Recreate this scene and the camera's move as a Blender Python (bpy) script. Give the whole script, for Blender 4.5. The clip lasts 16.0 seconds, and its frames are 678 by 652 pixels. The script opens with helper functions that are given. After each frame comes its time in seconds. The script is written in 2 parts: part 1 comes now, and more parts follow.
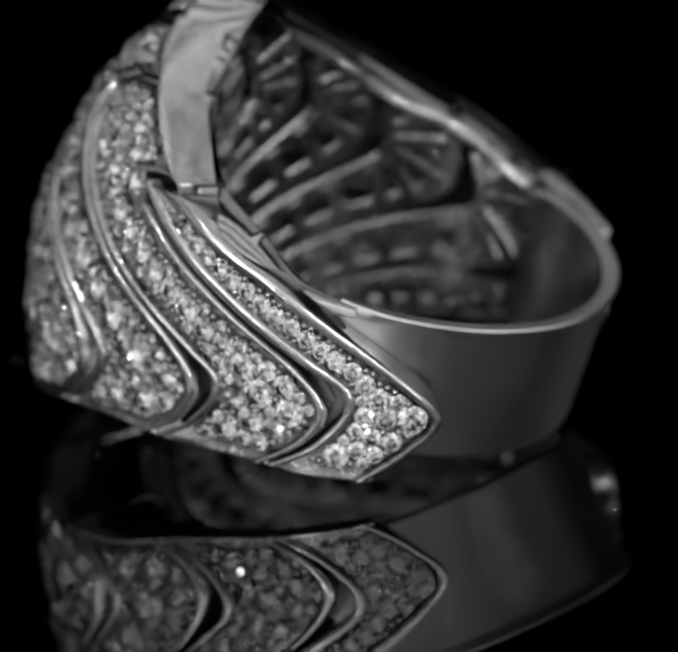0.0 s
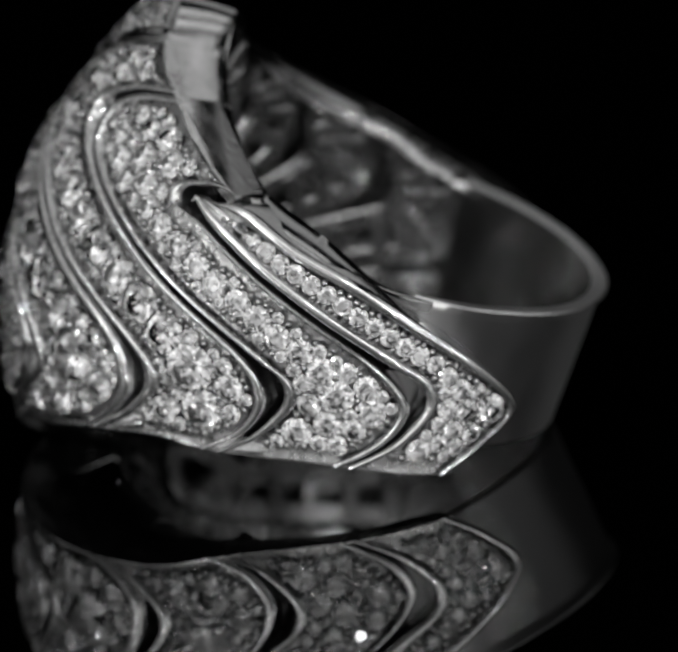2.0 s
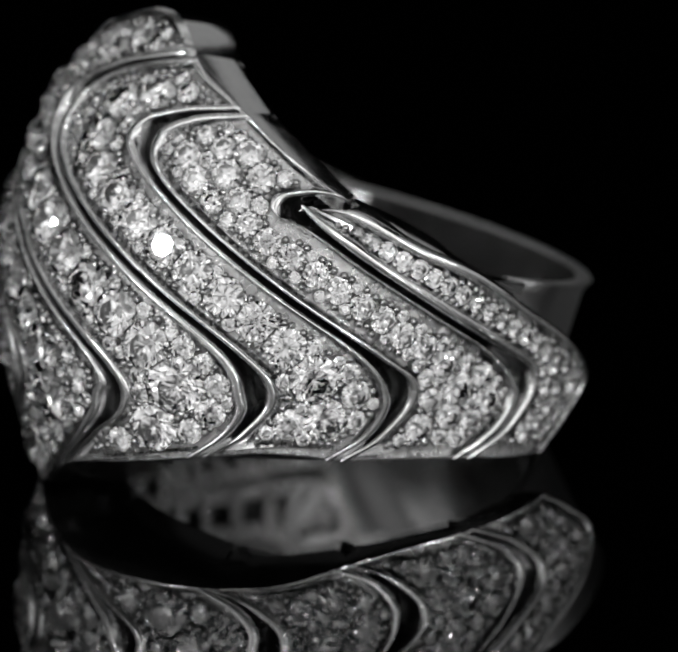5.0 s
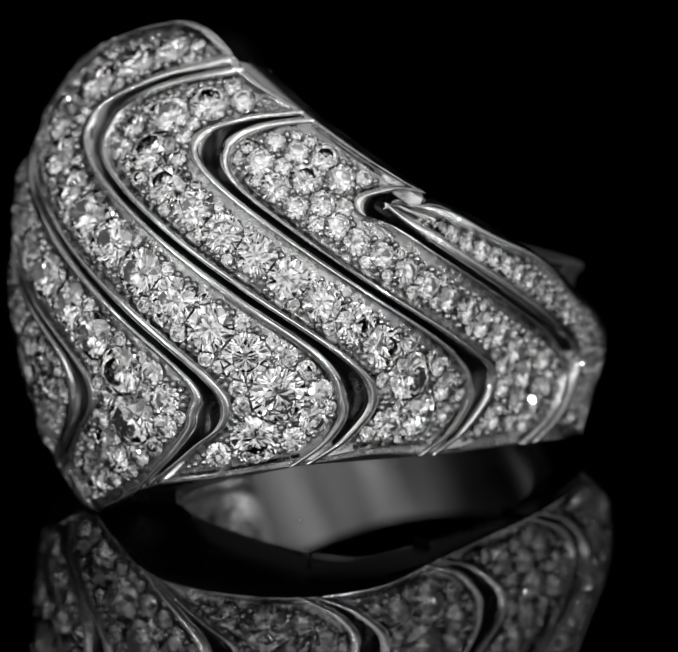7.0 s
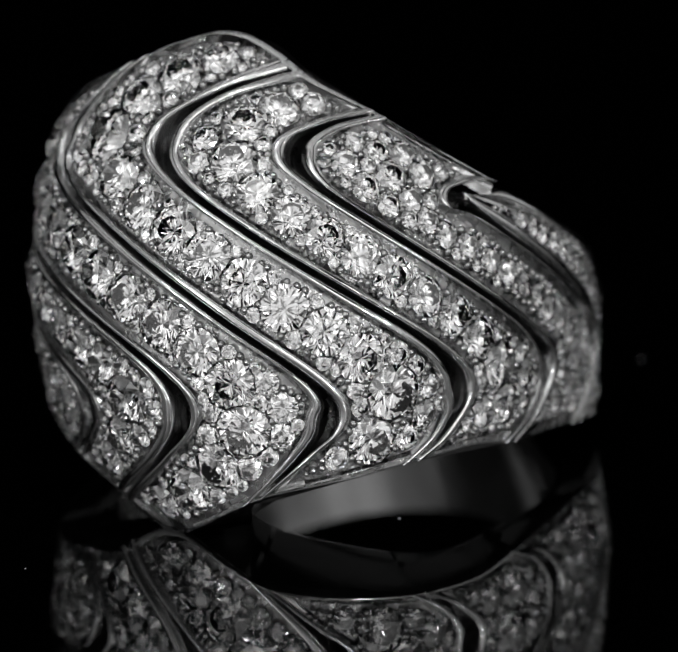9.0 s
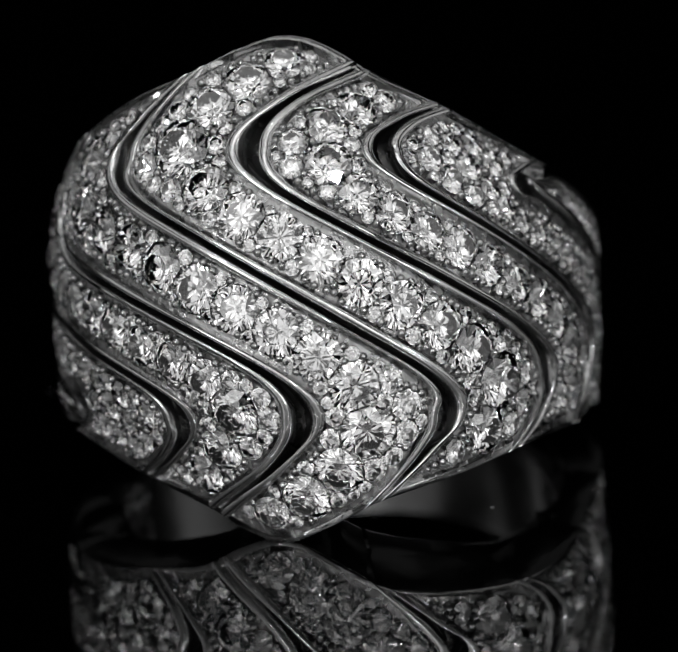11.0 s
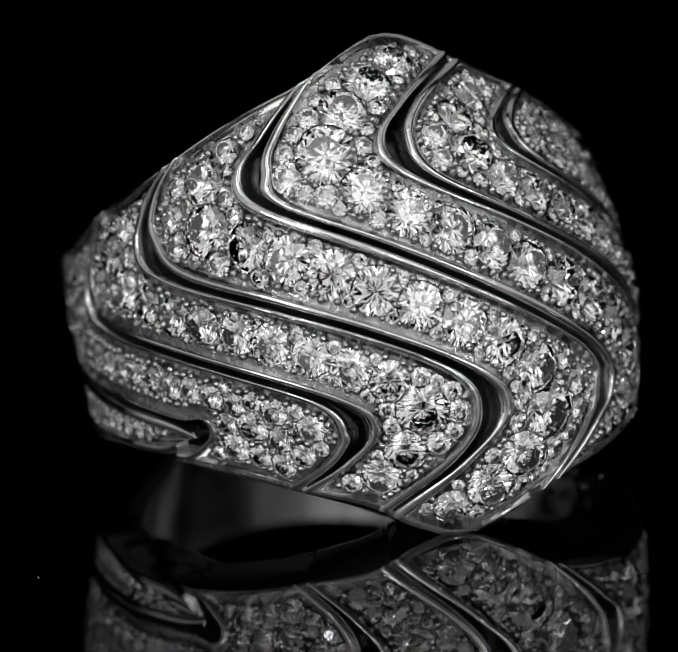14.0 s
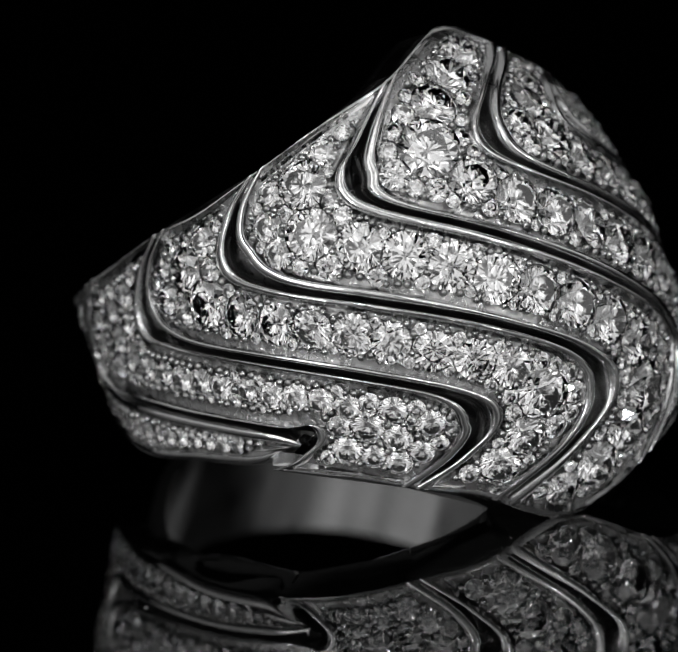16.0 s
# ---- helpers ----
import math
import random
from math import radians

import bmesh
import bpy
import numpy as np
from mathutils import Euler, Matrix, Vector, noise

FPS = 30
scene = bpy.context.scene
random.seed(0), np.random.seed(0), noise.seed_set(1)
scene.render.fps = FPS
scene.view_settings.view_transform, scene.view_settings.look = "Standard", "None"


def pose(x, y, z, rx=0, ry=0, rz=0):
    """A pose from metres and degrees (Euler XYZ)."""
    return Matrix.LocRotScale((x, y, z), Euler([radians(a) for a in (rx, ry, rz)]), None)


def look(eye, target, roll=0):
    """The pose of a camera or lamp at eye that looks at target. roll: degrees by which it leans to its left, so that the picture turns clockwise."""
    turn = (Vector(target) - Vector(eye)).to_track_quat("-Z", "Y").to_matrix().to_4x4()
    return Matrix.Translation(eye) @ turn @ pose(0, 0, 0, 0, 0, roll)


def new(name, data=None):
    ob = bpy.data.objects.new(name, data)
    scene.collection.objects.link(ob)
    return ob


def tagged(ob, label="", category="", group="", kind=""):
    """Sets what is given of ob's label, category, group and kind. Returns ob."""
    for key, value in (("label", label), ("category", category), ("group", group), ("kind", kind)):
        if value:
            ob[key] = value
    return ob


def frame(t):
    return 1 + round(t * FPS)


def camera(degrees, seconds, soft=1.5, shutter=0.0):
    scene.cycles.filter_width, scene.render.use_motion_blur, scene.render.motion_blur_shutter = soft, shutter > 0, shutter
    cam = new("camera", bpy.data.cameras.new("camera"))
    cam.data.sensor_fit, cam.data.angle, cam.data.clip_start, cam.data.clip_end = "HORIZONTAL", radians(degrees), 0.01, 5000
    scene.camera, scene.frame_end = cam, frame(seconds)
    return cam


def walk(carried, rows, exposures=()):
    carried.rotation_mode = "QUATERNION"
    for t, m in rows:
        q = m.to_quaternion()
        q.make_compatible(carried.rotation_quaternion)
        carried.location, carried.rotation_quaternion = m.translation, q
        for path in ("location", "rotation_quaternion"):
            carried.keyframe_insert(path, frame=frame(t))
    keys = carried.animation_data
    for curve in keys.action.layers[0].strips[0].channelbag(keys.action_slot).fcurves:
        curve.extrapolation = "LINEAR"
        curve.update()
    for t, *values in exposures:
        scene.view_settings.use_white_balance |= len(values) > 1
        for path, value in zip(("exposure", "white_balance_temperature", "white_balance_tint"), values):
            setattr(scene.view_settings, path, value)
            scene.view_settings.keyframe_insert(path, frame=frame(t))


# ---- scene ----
# A jewelled ring turns on a black acrylic disc before a still macro camera.
K = 0.245                      # metres per design unit (the finger hole is 17 mm wide)

cam = camera(6.0, 16.0, soft=1.35)
EYE = Vector((0.0, -1.0, 0.2993)) * K
PITCH, YAW = radians(15.663), radians(-0.281)
WAY = Vector((math.sin(YAW) * math.cos(PITCH), math.cos(YAW) * math.cos(PITCH), -math.sin(PITCH)))
CAM_POSE = look(EYE, EYE + WAY, -2.885)
walk(cam, [(0.0, CAM_POSE), (16.0, CAM_POSE)])
cam.data.dof.use_dof = True
cam.data.dof.focus_distance = 0.2415
cam.data.dof.aperture_fstop = 60

# ---- world and lamps ----
world = bpy.data.worlds.new("dark_studio")
world.use_nodes = True
world.node_tree.nodes["Background"].inputs[0].default_value = (0.0, 0.0, 0.0, 1)
world.node_tree.nodes["Background"].inputs[1].default_value = 1.0
scene.world = world


def softbox(name, eye, target, w, h, radiance):
    data = bpy.data.lights.new(name, "AREA")
    data.shape, data.size, data.size_y = "RECTANGLE", w, h
    data.energy = radiance * math.pi * w * h
    ob = new(name, data)
    ob.matrix_world = look(eye, target)
    return ob


MID = (0.0, 0.0, 0.006)
for k in range(6):
    softbox("front_strip_light", (-0.80 + 0.32 * k, -0.80, 0.66), (-0.80 + 0.32 * k, 0.0, 0.66), 0.22, 1.28, 0.84)
softbox("front_left_softbox", (-0.36, -0.50, 0.36), (0.0, 0.0, 0.05), 0.26, 0.46, 1.1)
softbox("front_right_softbox", (0.32, -0.52, 0.32), (0.0, 0.0, 0.05), 0.22, 0.46, 1.0)
softbox("front_top_softbox", (0.0, -0.40, 0.62), (0.0, 0.0, 0.05), 0.40, 0.22, 1.1)
for k in range(5):
    softbox("overhead_strip_light", (0.0, -0.45 + 0.2 * k, 0.95), (0.0, -0.45 + 0.2 * k, 0.0), 1.40, 0.12, 0.70)
softbox("back_softbox", (0.0, 0.66, 0.56), (0.0, 0.0, 0.10), 1.20, 0.36, 0.28)
softbox("left_softbox", (-0.80, -0.15, 0.36), (0.0, -0.1, 0.3), 0.90, 0.60, 0.40)
softbox("right_softbox", (0.80, -0.15, 0.36), (0.0, -0.1, 0.3), 0.90, 0.60, 0.46)
softbox("key_spot", (0.07, -0.38, 0.17), MID, 0.016, 0.016, 120)
softbox("left_spot", (-0.28, -0.28, 0.18), MID, 0.016, 0.016, 140)
softbox("right_spot", (0.36, -0.18, 0.17), MID, 0.016, 0.016, 140)
softbox("low_left_spot", (-0.26, -0.36, 0.06), MID, 0.016, 0.016, 140)
softbox("low_right_spot", (0.24, -0.36, 0.05), MID, 0.016, 0.016, 160)
softbox("top_spot", (-0.03, -0.10, 0.46), MID, 0.016, 0.016, 140)
scene.view_settings.exposure = 0.0


# ---- materials ----
def material(name, rgb, rough=0.3, metal=0.0, ior=1.5, transmission=0.0, specular=0.5):
    m = bpy.data.materials.new(name)
    m.use_nodes = True
    b = m.node_tree.nodes["Principled BSDF"]
    b.inputs["Base Color"].default_value = (*rgb, 1)
    b.inputs["Roughness"].default_value = rough
    b.inputs["Metallic"].default_value = metal
    b.inputs["IOR"].default_value = ior
    b.inputs["Transmission Weight"].default_value = transmission
    b.inputs["Specular IOR Level"].default_value = specular
    return m


def worn(m, scale, lo, hi, bump=0.0, bump_scale=0.0):
    """Uneven polish: roughness between lo and hi by noise, and fine relief."""
    nt = m.node_tree
    b = nt.nodes["Principled BSDF"]
    tc = nt.nodes.new("ShaderNodeTexCoord")
    n = nt.nodes.new("ShaderNodeTexNoise")
    n.inputs["Scale"].default_value, n.inputs["Detail"].default_value = scale, 6
    r = nt.nodes.new("ShaderNodeMapRange")
    r.inputs["To Min"].default_value, r.inputs["To Max"].default_value = lo, hi
    r.inputs["From Min"].default_value, r.inputs["From Max"].default_value = 0.3, 0.7
    nt.links.new(tc.outputs["Object"], n.inputs["Vector"])
    nt.links.new(n.outputs["Fac"], r.inputs["Value"])
    nt.links.new(r.outputs["Result"], b.inputs["Roughness"])
    if bump:
        n2 = nt.nodes.new("ShaderNodeTexNoise")
        n2.inputs["Scale"].default_value, n2.inputs["Detail"].default_value = bump_scale, 4
        bp = nt.nodes.new("ShaderNodeBump")
        bp.inputs["Strength"].default_value, bp.inputs["Distance"].default_value = bump, 0.0001
        nt.links.new(tc.outputs["Object"], n2.inputs["Vector"])
        nt.links.new(n2.outputs["Fac"], bp.inputs["Height"])
        nt.links.new(bp.outputs["Normal"], b.inputs["Normal"])
    return m


gold = worn(material("polished_white_gold", (0.70, 0.70, 0.70), 0.16, 1.0), 900, 0.11, 0.24, 0.08, 2600)
bead_gold = worn(material("dull_grain_gold", (0.42, 0.42, 0.42), 0.25, 1.0), 1800, 0.18, 0.34)
satin = worn(material("polished_shank_gold", (0.66, 0.66, 0.66), 0.14, 1.0), 500, 0.09, 0.17, 0.03, 700)
shank_gold = worn(material("soft_polished_gold", (0.60, 0.60, 0.60), 0.36, 1.0), 500, 0.33, 0.40, 0.03, 900)
# white gold darkened in its base colour for the dim finger hole
gallery_shade = worn(material("shaded_gallery_gold", (0.46, 0.46, 0.46), 0.25, 1.0), 900, 0.18, 0.34, 0.2, 1500)
# darker copy of the shank's gold, with the finger side's shade in it
shank_inner_shade = worn(material("shaded_inner_shank_gold", (0.42, 0.42, 0.42), 0.2, 1.0), 600, 0.16, 0.24)
# strip undersides: shade behind the gallery put into a darker base colour
recess_shade = worn(material("shaded_recess_gold", (0.28, 0.28, 0.28), 0.35, 1.0), 1200, 0.2, 0.4, 1.0, 1400)
plate_gold = worn(material("bright_cut_gold", (0.42, 0.42, 0.42), 0.25, 1.0), 1500, 0.15, 0.4, 0.9, 3500)
# near-black base colour: the depth of the grooves painted in as shade
groove_shade = worn(material("shaded_polished_groove", (0.08, 0.08, 0.08), 0.3, 1.0), 1500, 0.2, 0.4, 0.3, 1200)
diamond_mat = material("diamond", (1, 1, 1), 0.0, 0.0, 2.42, 1.0)
acrylic = worn(material("black_acrylic", (0.0003, 0.0003, 0.0003), 0.02, 0.0, 1.75), 60, 0.012, 0.03)
cloth = worn(material("black_velvet", (0.0002, 0.0002, 0.0002), 0.95, 0.0, 1.5, 0.0, 0.0), 40, 0.8, 1.0)
dust_mat = material("grey_dust", (0.5, 0.5, 0.5), 0.8)


# ---- helpers of this scene ----
def mesh_of(name, bm, mat, smooth=True):
    bmesh.ops.recalc_face_normals(bm, faces=bm.faces)
    me = bpy.data.meshes.new(name)
    bm.to_mesh(me)
    bm.free()
    me.materials.append(mat)
    if smooth:
        me.polygons.foreach_set("use_smooth", [True] * len(me.polygons))
        me.set_sharp_from_angle(angle=radians(38))
    return me


def part(name, bm, mat, parent, label="", smooth=True):
    ob = new(name, mesh_of(name, bm, mat, smooth))
    ob.parent = parent
    return tagged(ob, label)


def grid_mesh(bm, rows, close_u=False, close_v=False):
    """Quads over a list of rows of points."""
    vs = [[bm.verts.new(q) for q in row] for row in rows]
    nv, nu = len(vs), len(vs[0])
    for i in range(nv if close_v else nv - 1):
        for j in range(nu if close_u else nu - 1):
            a, b = vs[i], vs[(i + 1) % nv]
            bm.faces.new((a[j], a[(j + 1) % nu], b[(j + 1) % nu], b[j]))
    return vs


# ---- the disc and the dark room ----
def room():
    bm = bmesh.new()
    s = 1.6
    bmesh.ops.create_cube(bm, size=1.0)
    bmesh.ops.scale(bm, vec=(2 * s, 2 * s, 2.2), verts=bm.verts)
    bmesh.ops.translate(bm, vec=(0, 0, 0.6), verts=bm.verts)
    bmesh.ops.bevel(bm, geom=bm.edges[:], offset=0.1, segments=3, affect="EDGES")
    bmesh.ops.reverse_faces(bm, faces=bm.faces)
    me = bpy.data.meshes.new("backdrop")
    bm.to_mesh(me)
    bm.free()
    me.materials.append(cloth)
    ob = new("backdrop", me)
    tagged(ob, "matt black velvet lining closing the dark studio", "backdrop", kind="structure")


room()


def lathe(profile, n):
    bm = bmesh.new()
    rows = [[(r * math.cos(2 * math.pi * k / n), r * math.sin(2 * math.pi * k / n), z) for k in range(n)] for r, z in profile]
    vs = grid_mesh(bm, rows, close_u=True)
    bm.faces.new(vs[0])
    bm.faces.new(vs[-1])
    return bm


turntable = new("turntable")
tagged(turntable, "glossy black acrylic turntable disc with few dust specks", "turntable")
part("disc", lathe([(0.449, -0.012), (0.45, -0.011), (0.45, -0.001), (0.449, 0.0)], 160), acrylic, turntable, "mirror-polished black acrylic disc")
part("pedestal", lathe([(0.09, -0.40), (0.09, -0.03), (0.11, -0.0125)], 48), cloth, turntable, "matt black column")



def dust_speck(x, y, size, turn):
    bm = bmesh.new()
    bmesh.ops.create_icosphere(bm, subdivisions=1, radius=size * K)
    bmesh.ops.scale(bm, vec=(1.6, 0.8, 0.5), verts=bm.verts)
    bmesh.ops.rotate(bm, cent=(0, 0, 0), matrix=Matrix.Rotation(turn, 3, "Z"), verts=bm.verts)
    bmesh.ops.translate(bm, vec=(x * K, y * K, 0.4 * size * K), verts=bm.verts)
    part("dust_speck", bm, dust_mat, turntable, "pale grey dust speck")


for x, y, size, turn in [(0.0365, -0.0455, 0.00022, 0.4), (0.001, 0.090, 0.00022, 1.1), (-0.0044, 0.0836, 0.00016, 2.0), (-0.0447, -0.0025, 0.0002, 0.9), (0.052, 0.038, 0.00016, 2.7), (-0.06, 0.055, 0.00018, 0.2)]:
    dust_speck(x, y, size, turn)

# ---- the ring's form, in design units: phi round the finger (0 at the crown), z along it ----
TILT, AZIM = 19.48, 150.43
ORIGIN = Vector((0.00258, 0.00485, 0.02192))
RIM = [(0, 39.9), (8, 37.5), (14.4, 34.5), (17, 32.9), (31.6, 28.7), (44.8, 24.2), (58.2, 20.4), (70.2, 19.4), (98, 14.8), (119.9, 12.0), (150, 12.0), (181, 12.0)]
RIM_X = np.array([a for a, b in RIM], float)
RIM_Y = np.array([b for a, b in RIM], float) / 1000


def rim_half(phi):
    """Half the band's width at phi (degrees), with a softened crown."""
    x = (abs(phi) ** 3 + 2.5 ** 3) ** (1 / 3)
    return float(sum(np.interp(abs(x + d), RIM_X, RIM_Y) for d in (-3, 0, 3)) / 3)


def rho(phi, z):
    a = radians(phi)
    c, s = math.cos(a), math.sin(a)
    ax = 0.0540 if c > 0 else 0.0422
    base = (abs(c / ax) ** 2.04 + abs(s / 0.0422) ** 2.04) ** (-1 / 2.04)
    w = math.cos(min(abs(a) * 1.287, math.pi / 2))
    dome = (10.08 * w + (0.7 * (1 - w) if abs(a) < 2 else 0.0)) * z * z
    twist = 0.115 * math.sin(2 * a) * z if abs(a) < math.pi / 2 else 0.0
    v, t = z / 0.03, min(max((128 - abs(phi)) / 25, 0.0), 1.0)
    c2, c3, s2, s3 = math.cos(2 * a), math.cos(3 * a), math.sin(2 * a), math.sin(3 * a)
    swell = 1.901 + 2.55 * c + 1.365 * c2 - 0.308 * c3 + v * v * (1.774 - 5.635 * c + 4.029 * c2) + v * (4.459 * s2 - 2.531 * s - 3.089 * s3)
    q = min(max((-phi - 95) / 35, 0.0), 1.0)
    return base - dome - twist + swell * t * t * (3 - 2 * t) / 1000 - 0.003 * q * q * (3 - 2 * q)


# the finger hole and the shank are round about one axis, a little off the crown's
HOLE_X, HOLE_Y, HOLE_R, SHANK_R = 0.0022, 0.0003, 0.0350, 0.0382
SHANK_TOP, SHANK_BOTTOM = 0.0139, -0.0103


def off_axis(phi, radius):
    a = radians(phi)
    along, across = HOLE_X * math.cos(a) + HOLE_Y * math.sin(a), HOLE_Y * math.cos(a) - HOLE_X * math.sin(a)
    return along + math.sqrt(radius ** 2 - across ** 2)


def r_in(phi):
    """The finger hole, thicker under the crown."""
    return off_axis(phi, HOLE_R) - 0.0035 * max(0.0, math.cos(radians(phi)))


def at(phi, z, r):
    a = radians(phi)
    return Vector((r * math.cos(a), r * math.sin(a), z)) * K


# grooves between the strips: from the upper rim through both elbows to the lower rim
G45 = [(-16.9, 32.2), (-24.6, 25.5), (-28.3, 20.2), (-26.3, 14.9), (-10.9, 6.3), (10.9, -6.3), (26.3, -14.9), (28.3, -20.2), (24.6, -25.5), (16.9, -32.2)]
G34 = [(14.4, 33.9), (1.5, 28.3), (-4.4, 21.8), (-1.0, 15.4), (12.9, 7.5), (29.1, 0.2), (46.5, -6.9), (52.6, -12.5), (50.8, -18.4), (44.8, -23.7)]
G23 = [(31.6, 28.2), (22.2, 25.6), (17.6, 21.6), (21.4, 16.6), (34.7, 10.5), (51.9, 4.1), (71.9, -2.3), (79.7, -7.0), (77.0, -14.2), (70.2, -19.7)]
G12 = [(58.2, 20.0), (52.5, 19.5), (48.6, 17.0), (53.6, 15.2), (65.7, 11.4), (82.6, 6.9), (100.2, 2.5), (109.2, -1.4), (106.7, -8.0), (98.0, -14.7)]
G01 = [(51.9, 17.5), (56.2, 18.4), (62.4, 19.1), (75.9, 16.4), (89.7, 14.4), (104.0, 10.8), (120.1, 6.4), (132.2, 0.6), (127.8, -5.8), (119.9, -11.5)]


def mirrored(g):
    return [(-a, -b) for a, b in reversed(g)]


GROOVES = [G01, G12, G23, G34, G45, mirrored(G34), mirrored(G23), mirrored(G12), mirrored(G01)]


def spline(pts, s):
    """Catmull-Rom through pts at s from 0 to 1."""
    n = len(pts) - 1
    x = min(max(s, 0.0), 1.0) * n
    i = min(int(x), n - 1)
    t = x - i
    p1, p2 = pts[i], pts[i + 1]
    p0 = pts[i - 1] if i else (2 * p1[0] - p2[0], 2 * p1[1] - p2[1])
    p3 = pts[i + 2] if i + 2 <= n else (2 * p2[0] - p1[0], 2 * p2[1] - p1[1])
    return tuple(0.5 * (2 * b + (c - a) * t + (2 * a - 5 * b + 4 * c - d) * t * t + (3 * b - a - 3 * c + d) * t ** 3) for a, b, c, d in zip(p0, p1, p2, p3))


def edge_point(g, s, side, gap):
    """A point of groove g moved sideways onto the strip's edge; side -1: the strip after it, +1: the one before."""
    (a0, z0), (a1, z1) = spline(g, max(s - 0.004, 0)), spline(g, min(s + 0.004, 1))
    a, z = spline(g, s)
    z /= 1000
    r = rho(a, z)
    tx, tz = radians(a1 - a0) * r, (z1 - z0) / 1000
    ln = math.hypot(tx, tz)
    nx, nz = -tz / ln, tx / ln
    return a + math.degrees(nx * gap * side / r), z + nz * gap * side


def groove_gap(s):
    return 0.0004 + 0.0012 * (math.exp(-((s - 0.24) / 0.07) ** 2) + math.exp(-((s - 0.76) / 0.07) ** 2))


class Strip:
    """The field of one strip: u across from the groove on its crown side to the next, s from upper to lower rim."""

    def __init__(self, k):
        self.k, self.a, self.b, self.memo = k, GROOVES[k], GROOVES[k + 1], {}

    def edge(self, which, s):
        key = (which, round(s, 6))
        if key not in self.memo:
            self.memo[key] = self.find_edge(which, s)
        return self.memo[key]

    def find_edge(self, which, s):
        g = self.a if which == 0 else self.b
        if (self.k == 0 and which == 0) or (self.k == 7 and which == 1):
            return edge_point(g, s, 0, 0)
        if self.k == 0:
            s = 0.21 + 0.79 * s
        if self.k == 7:
            s = 0.79 * s
        return edge_point(g, s, -1 if which == 0 else 1, groove_gap(s))

    def uv(self, u, s):
        (a0, z0), (a1, z1) = self.edge(0, s), self.edge(1, s)
        a, z = a0 + (a1 - a0) * u, z0 + (z1 - z0) * u
        for end, sign in ((0.0, 1), (1.0, -1)):
            w = max(0.0, 1 - abs(s - end) / 0.16)
            if w > 0 and (self.k, end) not in ((0, 0.0), (7, 1.0)):
                (c0, y0), (c1, y1) = self.edge(0, end), self.edge(1, end)
                ce, ye = c0 + (c1 - c0) * u, y0 + (y1 - y0) * u
                z += (sign * rim_half(ce) - ye) * w * w * (3 - 2 * w)
        return a, z

    def place(self, u, s, lift=0.0):
        a, z = self.uv(u, s)
        return at(a, z, rho(a, z) + lift)

    def axes(self, u, s):
        o = self.place(u, s)
        du = self.place(min(u + 0.02, 1.0), s) - self.place(max(u - 0.02, 0.0), s)
        dv = self.place(u, min(s + 0.01, 1)) - self.place(u, max(s - 0.01, 0))
        n = du.cross(dv).normalized()
        if n.dot(Vector((o.x, o.y, 0))) < 0:
            n = -n
        x = du.normalized()
        return o, Matrix((x, n.cross(x), n)).transposed()


# ---- the ring ----
ring = new("ring")
tagged(ring, "wide white-gold dress ring with eight wavy diamond-paved strips", "ring")
BEZEL, FLOOR, DEEP, PLATE = 0.0027, -0.0048, -0.0082, -0.0014
PROFILE = [(-0.0004, DEEP), (-0.0004, -0.0040), (-0.0002, -0.0015), (0.0, -0.0007), (0.0002, -0.00025), (0.00046, -0.00006), (0.0008, 0.00005), (0.0012, 0.00003), (0.0015, -0.00006), (0.00168, -0.0003), (0.00176, -0.0005), (0.00188, -0.00034), (BEZEL, PLATE), (BEZEL + 0.00006, FLOOR)]


def strip_mesh(st):
    """A solid strip: polished edges standing round a deep channel for the stones."""
    bm = bmesh.new()
    n = 150
    ss = sorted({0.0, 0.0035, 0.010, 0.0125, 0.9875, 0.990, 0.9965, 1.0} | {i / n for i in range(2, n - 1)})
    inner = [i / 7 for i in range(1, 7)]
    rows = []
    for s in ss:
        p0, p1 = st.place(0, s), st.place(1, s)
        w = max((p1 - p0).length / K, 1e-5)
        d_end = min(s, 1 - s)
        solid = d_end < 0.0115
        row = []

        def add(u, hgt):
            if solid and hgt < 0 and hgt > DEEP * 0.99:
                hgt = -0.0001 if d_end > 0.002 else -0.0003
            a, z = st.uv(u, s)
            r = rho(a, z) + hgt
            if hgt == DEEP:
                r = max(r, r_in(a) + 0.0027)
            elif hgt == FLOOR:
                r = max(r, r_in(a) + 0.0031)
            row.append(at(a, z, r))

        scale = min(1.0, 0.42 * w / PROFILE[-1][0])
        prof = [(e * scale / w, g if g == DEEP or scale > 0.99 else -0.0004 * scale if g == FLOOR else g * scale) for e, g in PROFILE]
        for e, hgt in prof:
            add(e, hgt)
        ue = PROFILE[-1][0] * scale / w
        for f in inner:
            add(ue + (1 - 2 * ue) * f, FLOOR if scale > 0.99 else -0.0004)
        for e, hgt in reversed(prof):
            add(1 - e, hgt)
        rows.append(row)
    vs = grid_mesh(bm, rows, close_u=True)
    bm.faces.new(vs[0])
    bm.faces.new(vs[-1])
    return bm


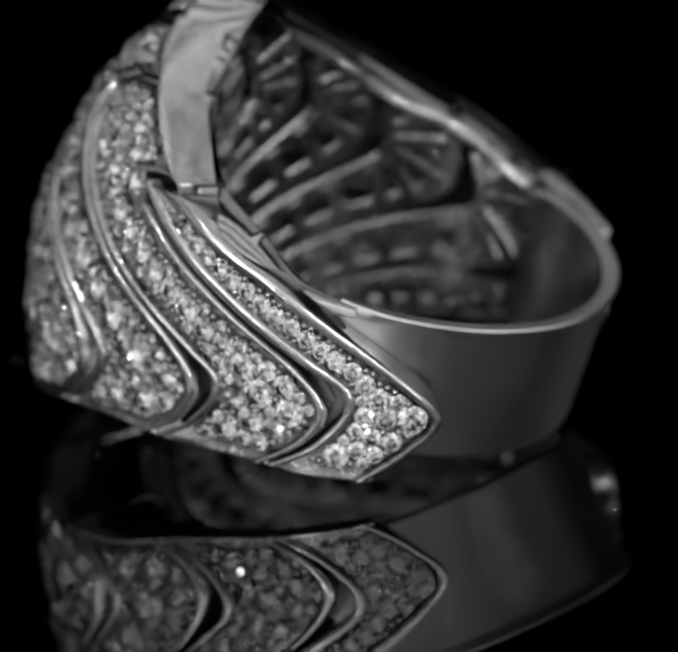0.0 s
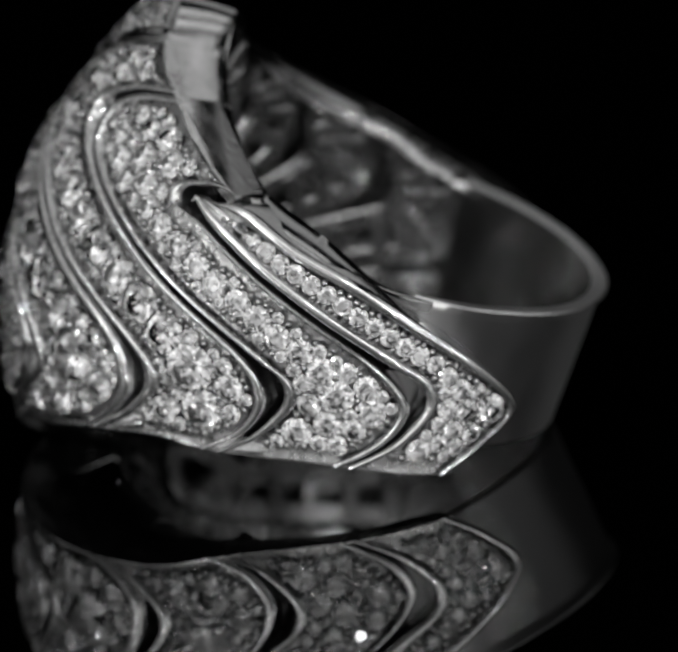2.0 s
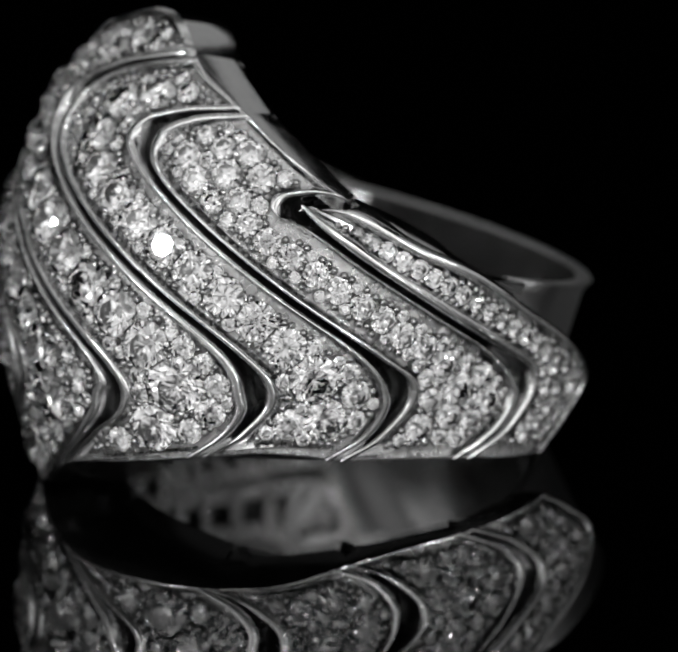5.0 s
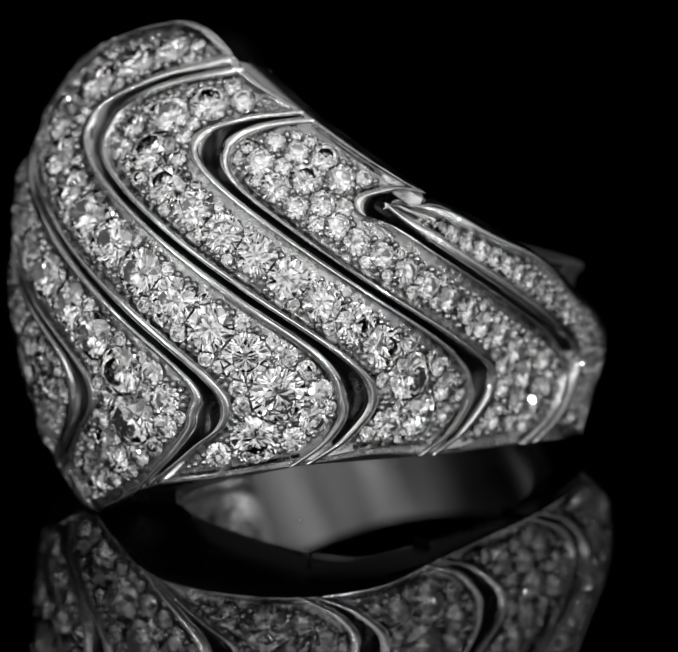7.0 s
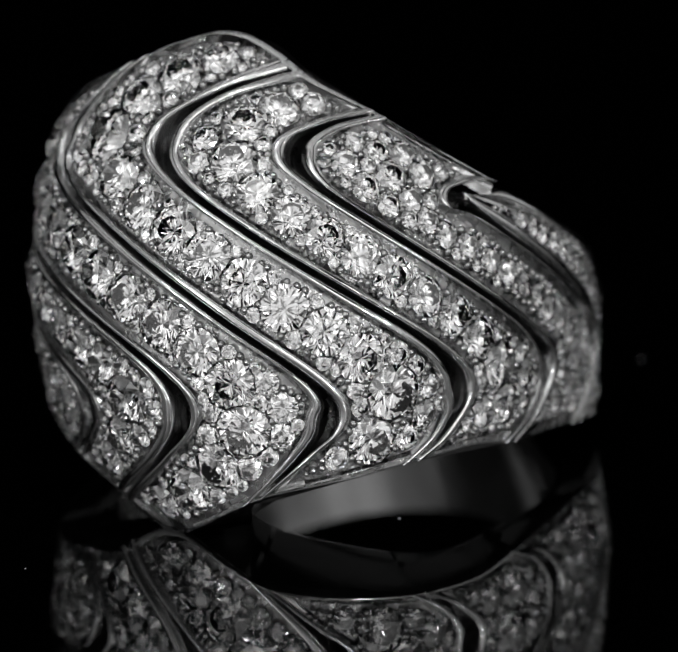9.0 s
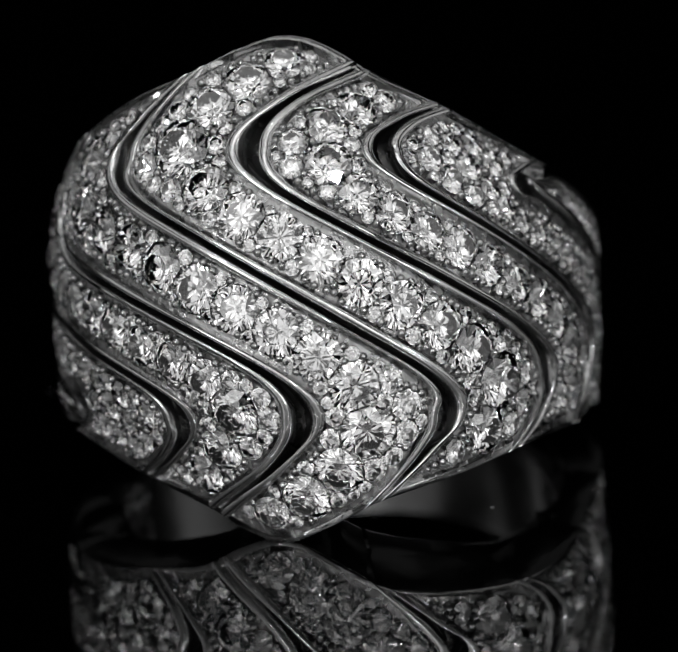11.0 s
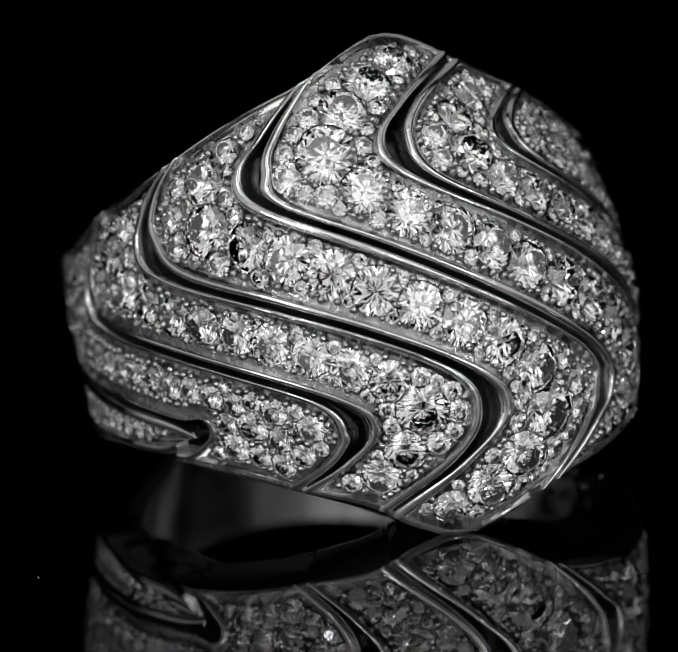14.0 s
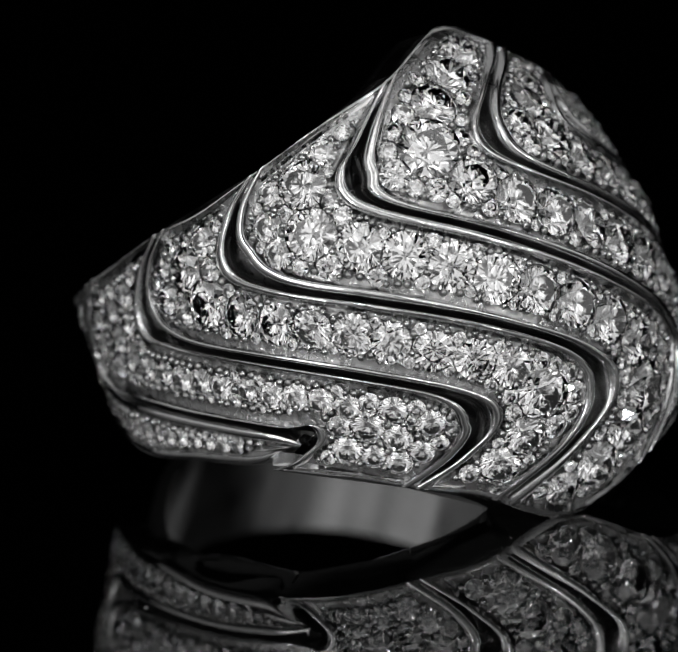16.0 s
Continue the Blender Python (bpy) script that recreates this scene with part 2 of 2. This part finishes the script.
def brilliant(name):
    """A round brilliant of radius 1, its girdle at z = 0."""
    bm = bmesh.new()
    pts = [(0, 0, -0.86)]
    for k in range(8):
        a = math.pi / 4 * k
        pts.append((0.54 * math.cos(a), 0.54 * math.sin(a), 0.33))
        b = a + math.pi / 8
        pts.append((0.77 * math.cos(b), 0.77 * math.sin(b), 0.215))
        pts.append((0.22 * math.cos(b), 0.22 * math.sin(b), -0.683))
    for k in range(16):
        a = math.pi / 8 * k
        pts.append((math.cos(a), math.sin(a), 0.02))
        pts.append((math.cos(a), math.sin(a), -0.02))
    for q in pts:
        bm.verts.new(q)
    bmesh.ops.convex_hull(bm, input=bm.verts[:])
    bmesh.ops.dissolve_limit(bm, angle_limit=radians(1.0), verts=bm.verts[:], edges=bm.edges[:])
    return mesh_of(name, bm, diamond_mat, smooth=False)


STONE = brilliant("diamond")
STONE_CO = [v.co.copy() for v in STONE.vertices]
STONE_FACES = [tuple(q.vertices) for q in STONE.polygons]


def pave_plate(st, put, P):
    """The bright-cut sheet between the stones, pierced where each one sits."""
    n, m = 420, 56
    us = np.linspace(0.0, 1.0, m)
    verts = np.zeros((n, m, 3))
    inside = np.ones((n, m), bool)
    for i in range(n):
        s = 0.010 + 0.980 * i / (n - 1)
        (a0, z0), (a1, z1) = st.edge(0, s), st.edge(1, s)
        w = (at(a1, z1, rho(a1, z1)) - at(a0, z0, rho(a0, z0))).length / K
        e = min(0.9 * BEZEL / max(w, 1e-6), 0.45)
        for j, u in enumerate(us):
            verts[i, j] = st.place(e + (1 - 2 * e) * u, s, PLATE) / K
    flat = verts.reshape(-1, 3)
    hole = np.zeros(len(flat), bool)
    for k, r in put:
        hole |= ((flat - P[k]) ** 2).sum(1) < (0.95 * r) ** 2 + PLATE ** 2
    hole = hole.reshape(n, m)
    keep = ~(hole[:-1, :-1] & hole[1:, :-1] & hole[:-1, 1:] & hole[1:, 1:])
    faces = [(i * m + j, i * m + j + 1, (i + 1) * m + j + 1, (i + 1) * m + j) for i, j in zip(*np.nonzero(keep))]
    me = bpy.data.meshes.new("pave_plate")
    me.from_pydata((flat * K).tolist(), [], faces)
    me.materials.append(plate_gold)
    me.polygons.foreach_set("use_smooth", [True] * len(me.polygons))
    return me


def bead_profile(r, depth):
    return [(r * 0.9, -depth), (r, 0.0), (r * 0.85, r * 0.5), (r * 0.5, r * 0.86), (r * 0.2, r * 0.98), (0.0, r)]


def set_stones(st, seg):
    """Fill the channel: a row of larger stones along its middle, smaller ones round them, then grain beads."""
    rnd = random.Random(40 + st.k)
    us, sn = 23, 260
    cand, keys = [], []
    for i in range(sn):
        s = 0.014 + 0.972 * i / (sn - 1)
        p0, p1 = st.place(0, s), st.place(1, s)
        w = (p1 - p0).length / K
        for j in range(us):
            u = (j + 0.5 + rnd.uniform(-0.4, 0.4)) / us
            cand.append(st.place(u, s))
            keys.append((u, s))
    P = np.array([tuple(q / K) for q in cand])
    # room to the channel's walls
    edge = []
    for which in (0, 1):
        edge += [tuple(st.place(which, i / 160) / K) for i in range(161)]
    for s in (0.0, 1.0):
        edge += [tuple(st.place(i / 20, s) / K) for i in range(21)]
    E = np.array(edge)
    free = np.full(len(P), 9.0)
    for q in range(0, len(P), 2000):
        free[q:q + 2000] = np.sqrt(((P[q:q + 2000, None] - E[None]) ** 2).sum(2)).min(1)
    free -= BEZEL - 0.0008
    limit = []
    for u, s in keys:
        a, z = st.uv(u, s)
        limit.append(rim_half(a) - abs(z) - 0.0013)
    np.minimum(free, np.array(limit), out=free)
    put = []

    def settle(i, r):
        put.append((i, r))
        np.minimum(free, np.sqrt(((P - P[i]) ** 2).sum(1)) - r, out=free)

    # the middle row
    wall = free.copy()
    order = [max(range(i * us, (i + 1) * us), key=lambda q: wall[q]) for i in range(sn)]
    for i in order:
        s = keys[i][1]
        big = 0.0035 + 0.0010 * (math.exp(-((s - 0.24) / 0.06) ** 2) + math.exp(-((s - 0.76) / 0.06) ** 2))
        lim = big * (0.4, 0.56, 0.86, 1.0, 1.0, 0.86, 0.56, 0.4)[st.k]
        r = min(wall[i] * 1.0, lim)
        if r > 0.0011 and free[i] > r * 0.99:
            settle(i, r)
    # smaller stones
    for r in (0.0022, 0.0018, 0.0015, 0.0013, 0.0011, 0.0009):
        idx = np.argsort(-free + np.array([rnd.random() for _ in range(len(P))]) * 0.0004)
        for i in idx:
            if free[i] >= r * 0.98:
                settle(int(i), r)
    count = len(put)
    melee = bmesh.new()
    for n, (i, r) in enumerate(put):
        u, s = keys[i]
        o, rot = st.axes(u, s)
        n_axis = rot.col[2]
        lean = Matrix.Rotation(rnd.gauss(0, 0.07), 3, "X") @ Matrix.Rotation(rnd.gauss(0, 0.07), 3, "Y") @ Matrix.Rotation(rnd.uniform(0, 6.28), 3, "Z")
        m = Matrix.Translation(o + n_axis * (-0.0003 - 0.06 * r + rnd.uniform(-0.0002, 0.0001)) * K) @ (rot @ lean).to_4x4() @ Matrix.Scale(1.14 * r * K, 4)
        if r >= 0.00125:
            ob = new("diamond", STONE)
            ob.parent = seg
            ob.matrix_local = m
        else:
            vs = [melee.verts.new(m @ c) for c in STONE_CO]
            for f in STONE_FACES:
                melee.faces.new([vs[q] for q in f])
    ob = part("tiny_diamond", melee, diamond_mat, seg, "tiny round diamonds filling the gaps", smooth=False)
    tagged(ob, kind="stuff")
    sheet = new("pave_plate", pave_plate(st, put, P))
    sheet.parent = seg
    tagged(sheet, "bright-cut metal sheet between the stones")
    # grain beads between the stones
    beads = bmesh.new()
    for r in (0.0007, 0.00055):
        idx = np.argsort(-free)
        for i in idx:
            if free[i] >= r * 0.62 and keys[int(i)][1] > 0.015:
                settle(int(i), r)
                u, s = keys[int(i)]
                o, rot = st.axes(u, s)
                m = Matrix.Translation(o + rot.col[2] * -0.0006 * K) @ rot.to_4x4() @ Matrix.Scale(K, 4)
                rows = [[m @ Vector((rr * math.cos(k * math.pi / 4), rr * math.sin(k * math.pi / 4), z)) for k in range(8)] for rr, z in bead_profile(r, 0.0034)[:-1]]
                vs = grid_mesh(beads, rows, close_u=True)
                beads.faces.new(vs[-1])
    ob = part("grain_bead", beads, bead_gold, seg, "tiny polished grain beads holding the stones")
    tagged(ob, kind="stuff")
    return count


CHAMFER_X = [q[0] for q in G01[:6]]
CHAMFER_Z = [q[1] / 1000 for q in G01[:6]]


def rim_plate(a0, a1, sign, lean):
    """The bevelled side wall of a strip, from its outer edge in to the finger hole."""
    bm = bmesh.new()
    rows = []
    n = max(6, int(abs(a1 - a0) / 2))
    for i in range(n + 1):
        a = a0 + (a1 - a0) * i / n
        h = rim_half(a)
        ro = rho(a, sign * h) - 0.0004
        f = min(max((abs(a) - 78) / 26, 0.0), 1.0)
        f = f * f * (3 - 2 * f)
        ro += (off_axis(a, SHANK_R) - 0.0002 - ro) * f
        h += ((SHANK_TOP if sign == 1 else -SHANK_BOTTOM) - h) * f
        h -= 0.0004 + 0.0002 * f
        if a * sign > 58.6:
            ro -= 0.0034 * min(max((70 - abs(a)) / 10, 0.0), 1.0)
        t = 0.0024
        drop = 0.0003
        if a * sign > 59:
            drop = 0.0003 + min((abs(a) - 57) / 2, 1.0) * max(0.0, h - float(np.interp(abs(a), CHAMFER_X, CHAMFER_Z)))
        drop = 0.0003 + (drop - 0.0003) * (1 - f)
        drop += lean * (1 - f) * (i / n if sign == 1 else 1 - i / n)
        ri = r_in(a)
        prof = [(ro, h - drop), (ro - 0.0003, h - drop + 0.0003), (0.5 * ro + 0.5 * ri, h - 0.5 * drop + 0.0003), (ri + 0.0009, h), (ri + 0.0003, h - 0.0003), (ri, h - 0.0008), (ri, h - t), (ro - 0.001, h - t)]
        rows.append([at(a, sign * z, r) for r, z in prof])
    vs = grid_mesh(bm, rows, close_u=True)
    bm.faces.new(vs[0])
    bm.faces.new(vs[-1])
    return bm


def shank_mesh():
    bm = bmesh.new()
    rows = []
    for i in range(81):
        a = 103 + 154 * i / 80
        b = a if a <= 180 else a - 360
        off = min(a - 103, 257 - a)
        end, slim = 0.0012 * max(0.0, 1 - off / 14) ** 1.5, min(off / 25, 1.0)
        lip, ro, foot = (off_axis(b, r) - end for r in (SHANK_R, SHANK_R - 0.0014 * slim, SHANK_R - 0.0024 * slim))
        e, hi, lo, ri, rf = 0.0004, SHANK_TOP - 0.0002, SHANK_BOTTOM, r_in(b), r_in(b) - 0.0012 * slim
        prof = [(ro, hi - 0.0022), (ro + 0.0002, hi - 0.0017), (lip - e, hi - e), (lip - 2 * e, hi), (ri + e, hi - 0.2 * e), (ri, hi - e), (ri, hi - 0.004), (rf, lo + e), (rf + e, lo + 0.2 * e), (foot - e, lo), (foot - 0.3 * e, lo + 0.6 * e), (foot, lo + 2 * e)]
        rows.append([at(a, z, r) for r, z in prof])
    vs = grid_mesh(bm, rows, close_u=True)
    bm.faces.new(vs[0])
    bm.faces.new(vs[-1])
    return bm


def gallery(st, seg):
    """The pierced inner side of a strip: two rails and rungs between them."""

    def bar(name, path, wide, inset=0.0):
        bm = bmesh.new()
        rows = []
        for (a, z), (nx, nz) in path:
            row = []
            for side, dr in ((-0.8, 0), (0.8, 0), (1, 0.0003), (1, 0.0024), (-1, 0.0024), (-1, 0.0003)):
                b = a + math.degrees(nx * side * wide / r_in(a))
                top = rim_half(b) - 0.0022
                row.append(at(b, max(-top, min(top, z + nz * side * wide)), r_in(a) + inset + dr))
            rows.append(row)
        vs = grid_mesh(bm, rows, close_u=True)
        bm.faces.new(vs[0])
        bm.faces.new(vs[-1])
        # rails and rungs carry the hole's shade in their colour
        part(name, bm, gallery_shade, seg)

    def path(fixed, along, lo, hi, n):
        out = []
        for i in range(n + 1):
            x = lo + (hi - lo) * i / n
            q = st.uv(fixed, x) if along else st.uv(x, fixed)
            p = st.uv(fixed, min(x + 0.01, 1)) if along else st.uv(min(x + 0.01, 1), fixed)
            o = st.uv(fixed, max(x - 0.01, 0)) if along else st.uv(max(x - 0.01, 0), fixed)
            tx, tz = radians(p[0] - o[0]) * 0.035, p[1] - o[1]
            ln = math.hypot(tx, tz) or 1e-9
            out.append((q, (-tz / ln, tx / ln)))
        return out

    for u in (0.17, 0.83):
        bar("rail", path(u, True, 0.09, 0.91, 60), 0.0017, 0.0005)
    rail_a = [(s / 200, st.uv(0.17, s / 200)) for s in range(201)]
    rail_b = [(s / 200, st.uv(0.83, s / 200)) for s in range(201)]
    n = 13
    for i in range(n + 1):
        s = 0.11 + 0.78 * i / n
        a, z = st.uv(0.5, s)
        ends = [min(rail, key=lambda q: math.hypot(radians(q[1][0] - a) * 0.035, q[1][1] - z))[1] for rail in (rail_a, rail_b)]
        (a0, z0), (a1, z1) = ends
        tx, tz = radians(a1 - a0) * 0.035, z1 - z0
        ln = math.hypot(tx, tz) or 1e-9
        bar("rung", [((a0 + (a1 - a0) * f, z0 + (z1 - z0) * f), (-tz / ln, tx / ln)) for f in (0, 0.25, 0.5, 0.75, 1)], 0.0013)


shank = part("shank", shank_mesh(), shank_gold, ring, "plain polished white-gold shank")
# faces towards the finger take the darker copy, shade painted in
shank.data.materials.append(shank_inner_shade)
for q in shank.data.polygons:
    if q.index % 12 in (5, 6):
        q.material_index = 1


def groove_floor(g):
    """The bottom of a groove, well below the strips' edges; its near-black colour is painted shade."""
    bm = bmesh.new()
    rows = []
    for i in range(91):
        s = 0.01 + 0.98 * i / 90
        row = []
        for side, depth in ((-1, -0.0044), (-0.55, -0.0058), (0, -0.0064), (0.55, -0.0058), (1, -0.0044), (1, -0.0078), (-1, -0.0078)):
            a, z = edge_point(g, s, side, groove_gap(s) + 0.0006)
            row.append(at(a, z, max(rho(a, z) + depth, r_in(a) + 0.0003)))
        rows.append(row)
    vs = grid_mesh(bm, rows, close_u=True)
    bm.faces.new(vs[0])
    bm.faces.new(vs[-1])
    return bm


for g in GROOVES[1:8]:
    part("groove_floor", groove_floor(g), groove_shade, ring, "bottom of a groove between strips, shade put into its colour")
STRIPS = [Strip(k) for k in range(8)]
BREAKS = [108, 58.4, 31.6, 14.4, -16.9, -44.8, -70.2, -98, -112]
SEGMENTS = []
for k, st in enumerate(STRIPS):
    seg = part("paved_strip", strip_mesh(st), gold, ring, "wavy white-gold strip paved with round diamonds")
    # the underside column of each strip gets the gold with painted shade
    seg.data.materials.append(recess_shade)
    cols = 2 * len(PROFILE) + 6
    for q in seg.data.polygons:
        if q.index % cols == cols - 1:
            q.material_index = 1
    SEGMENTS.append(seg)
    for sign in (1, -1):
        b0, b1 = (BREAKS[k], BREAKS[k + 1]) if sign == 1 else (-BREAKS[8 - k], -BREAKS[7 - k])
        part("rim_wall", rim_plate(b0 - 0.5, b1 + 0.5, sign, (0.0, 0.0005, 0.0011, 0.0006, 0.0006, 0.0011, 0.0005, 0.0)[k]), satin, seg)
    gallery(st, seg)
for st, seg in zip(STRIPS, SEGMENTS):
    set_stones(st, seg)


# ---- what moves ----
def ring_base():
    e, a = radians(TILT), radians(AZIM)
    x = Vector((math.cos(e) * math.cos(a), math.cos(e) * math.sin(a), math.sin(e)))
    y = Vector((-math.sin(a), math.cos(a), 0))
    m = Matrix((x, y, x.cross(y))).transposed().to_4x4()
    m.translation = ORIGIN * K
    return m


TURN = [0.0, 10.39, 20.64, 30.61, 40.58, 50.67, 60.76, 70.82, 80.89, 90.78, 100.41, 110.0, 119.67, 129.23, 138.6, 148.12, 157.54]


def motions():
    base = ring_base()
    walk(ring, [(t, pose(0, 0, 0, 0, 0, a) @ base) for t, a in enumerate(TURN)])
    walk(turntable, [(t, pose(0, 0, 0, 0, 0, a)) for t, a in enumerate(TURN)])


motions()
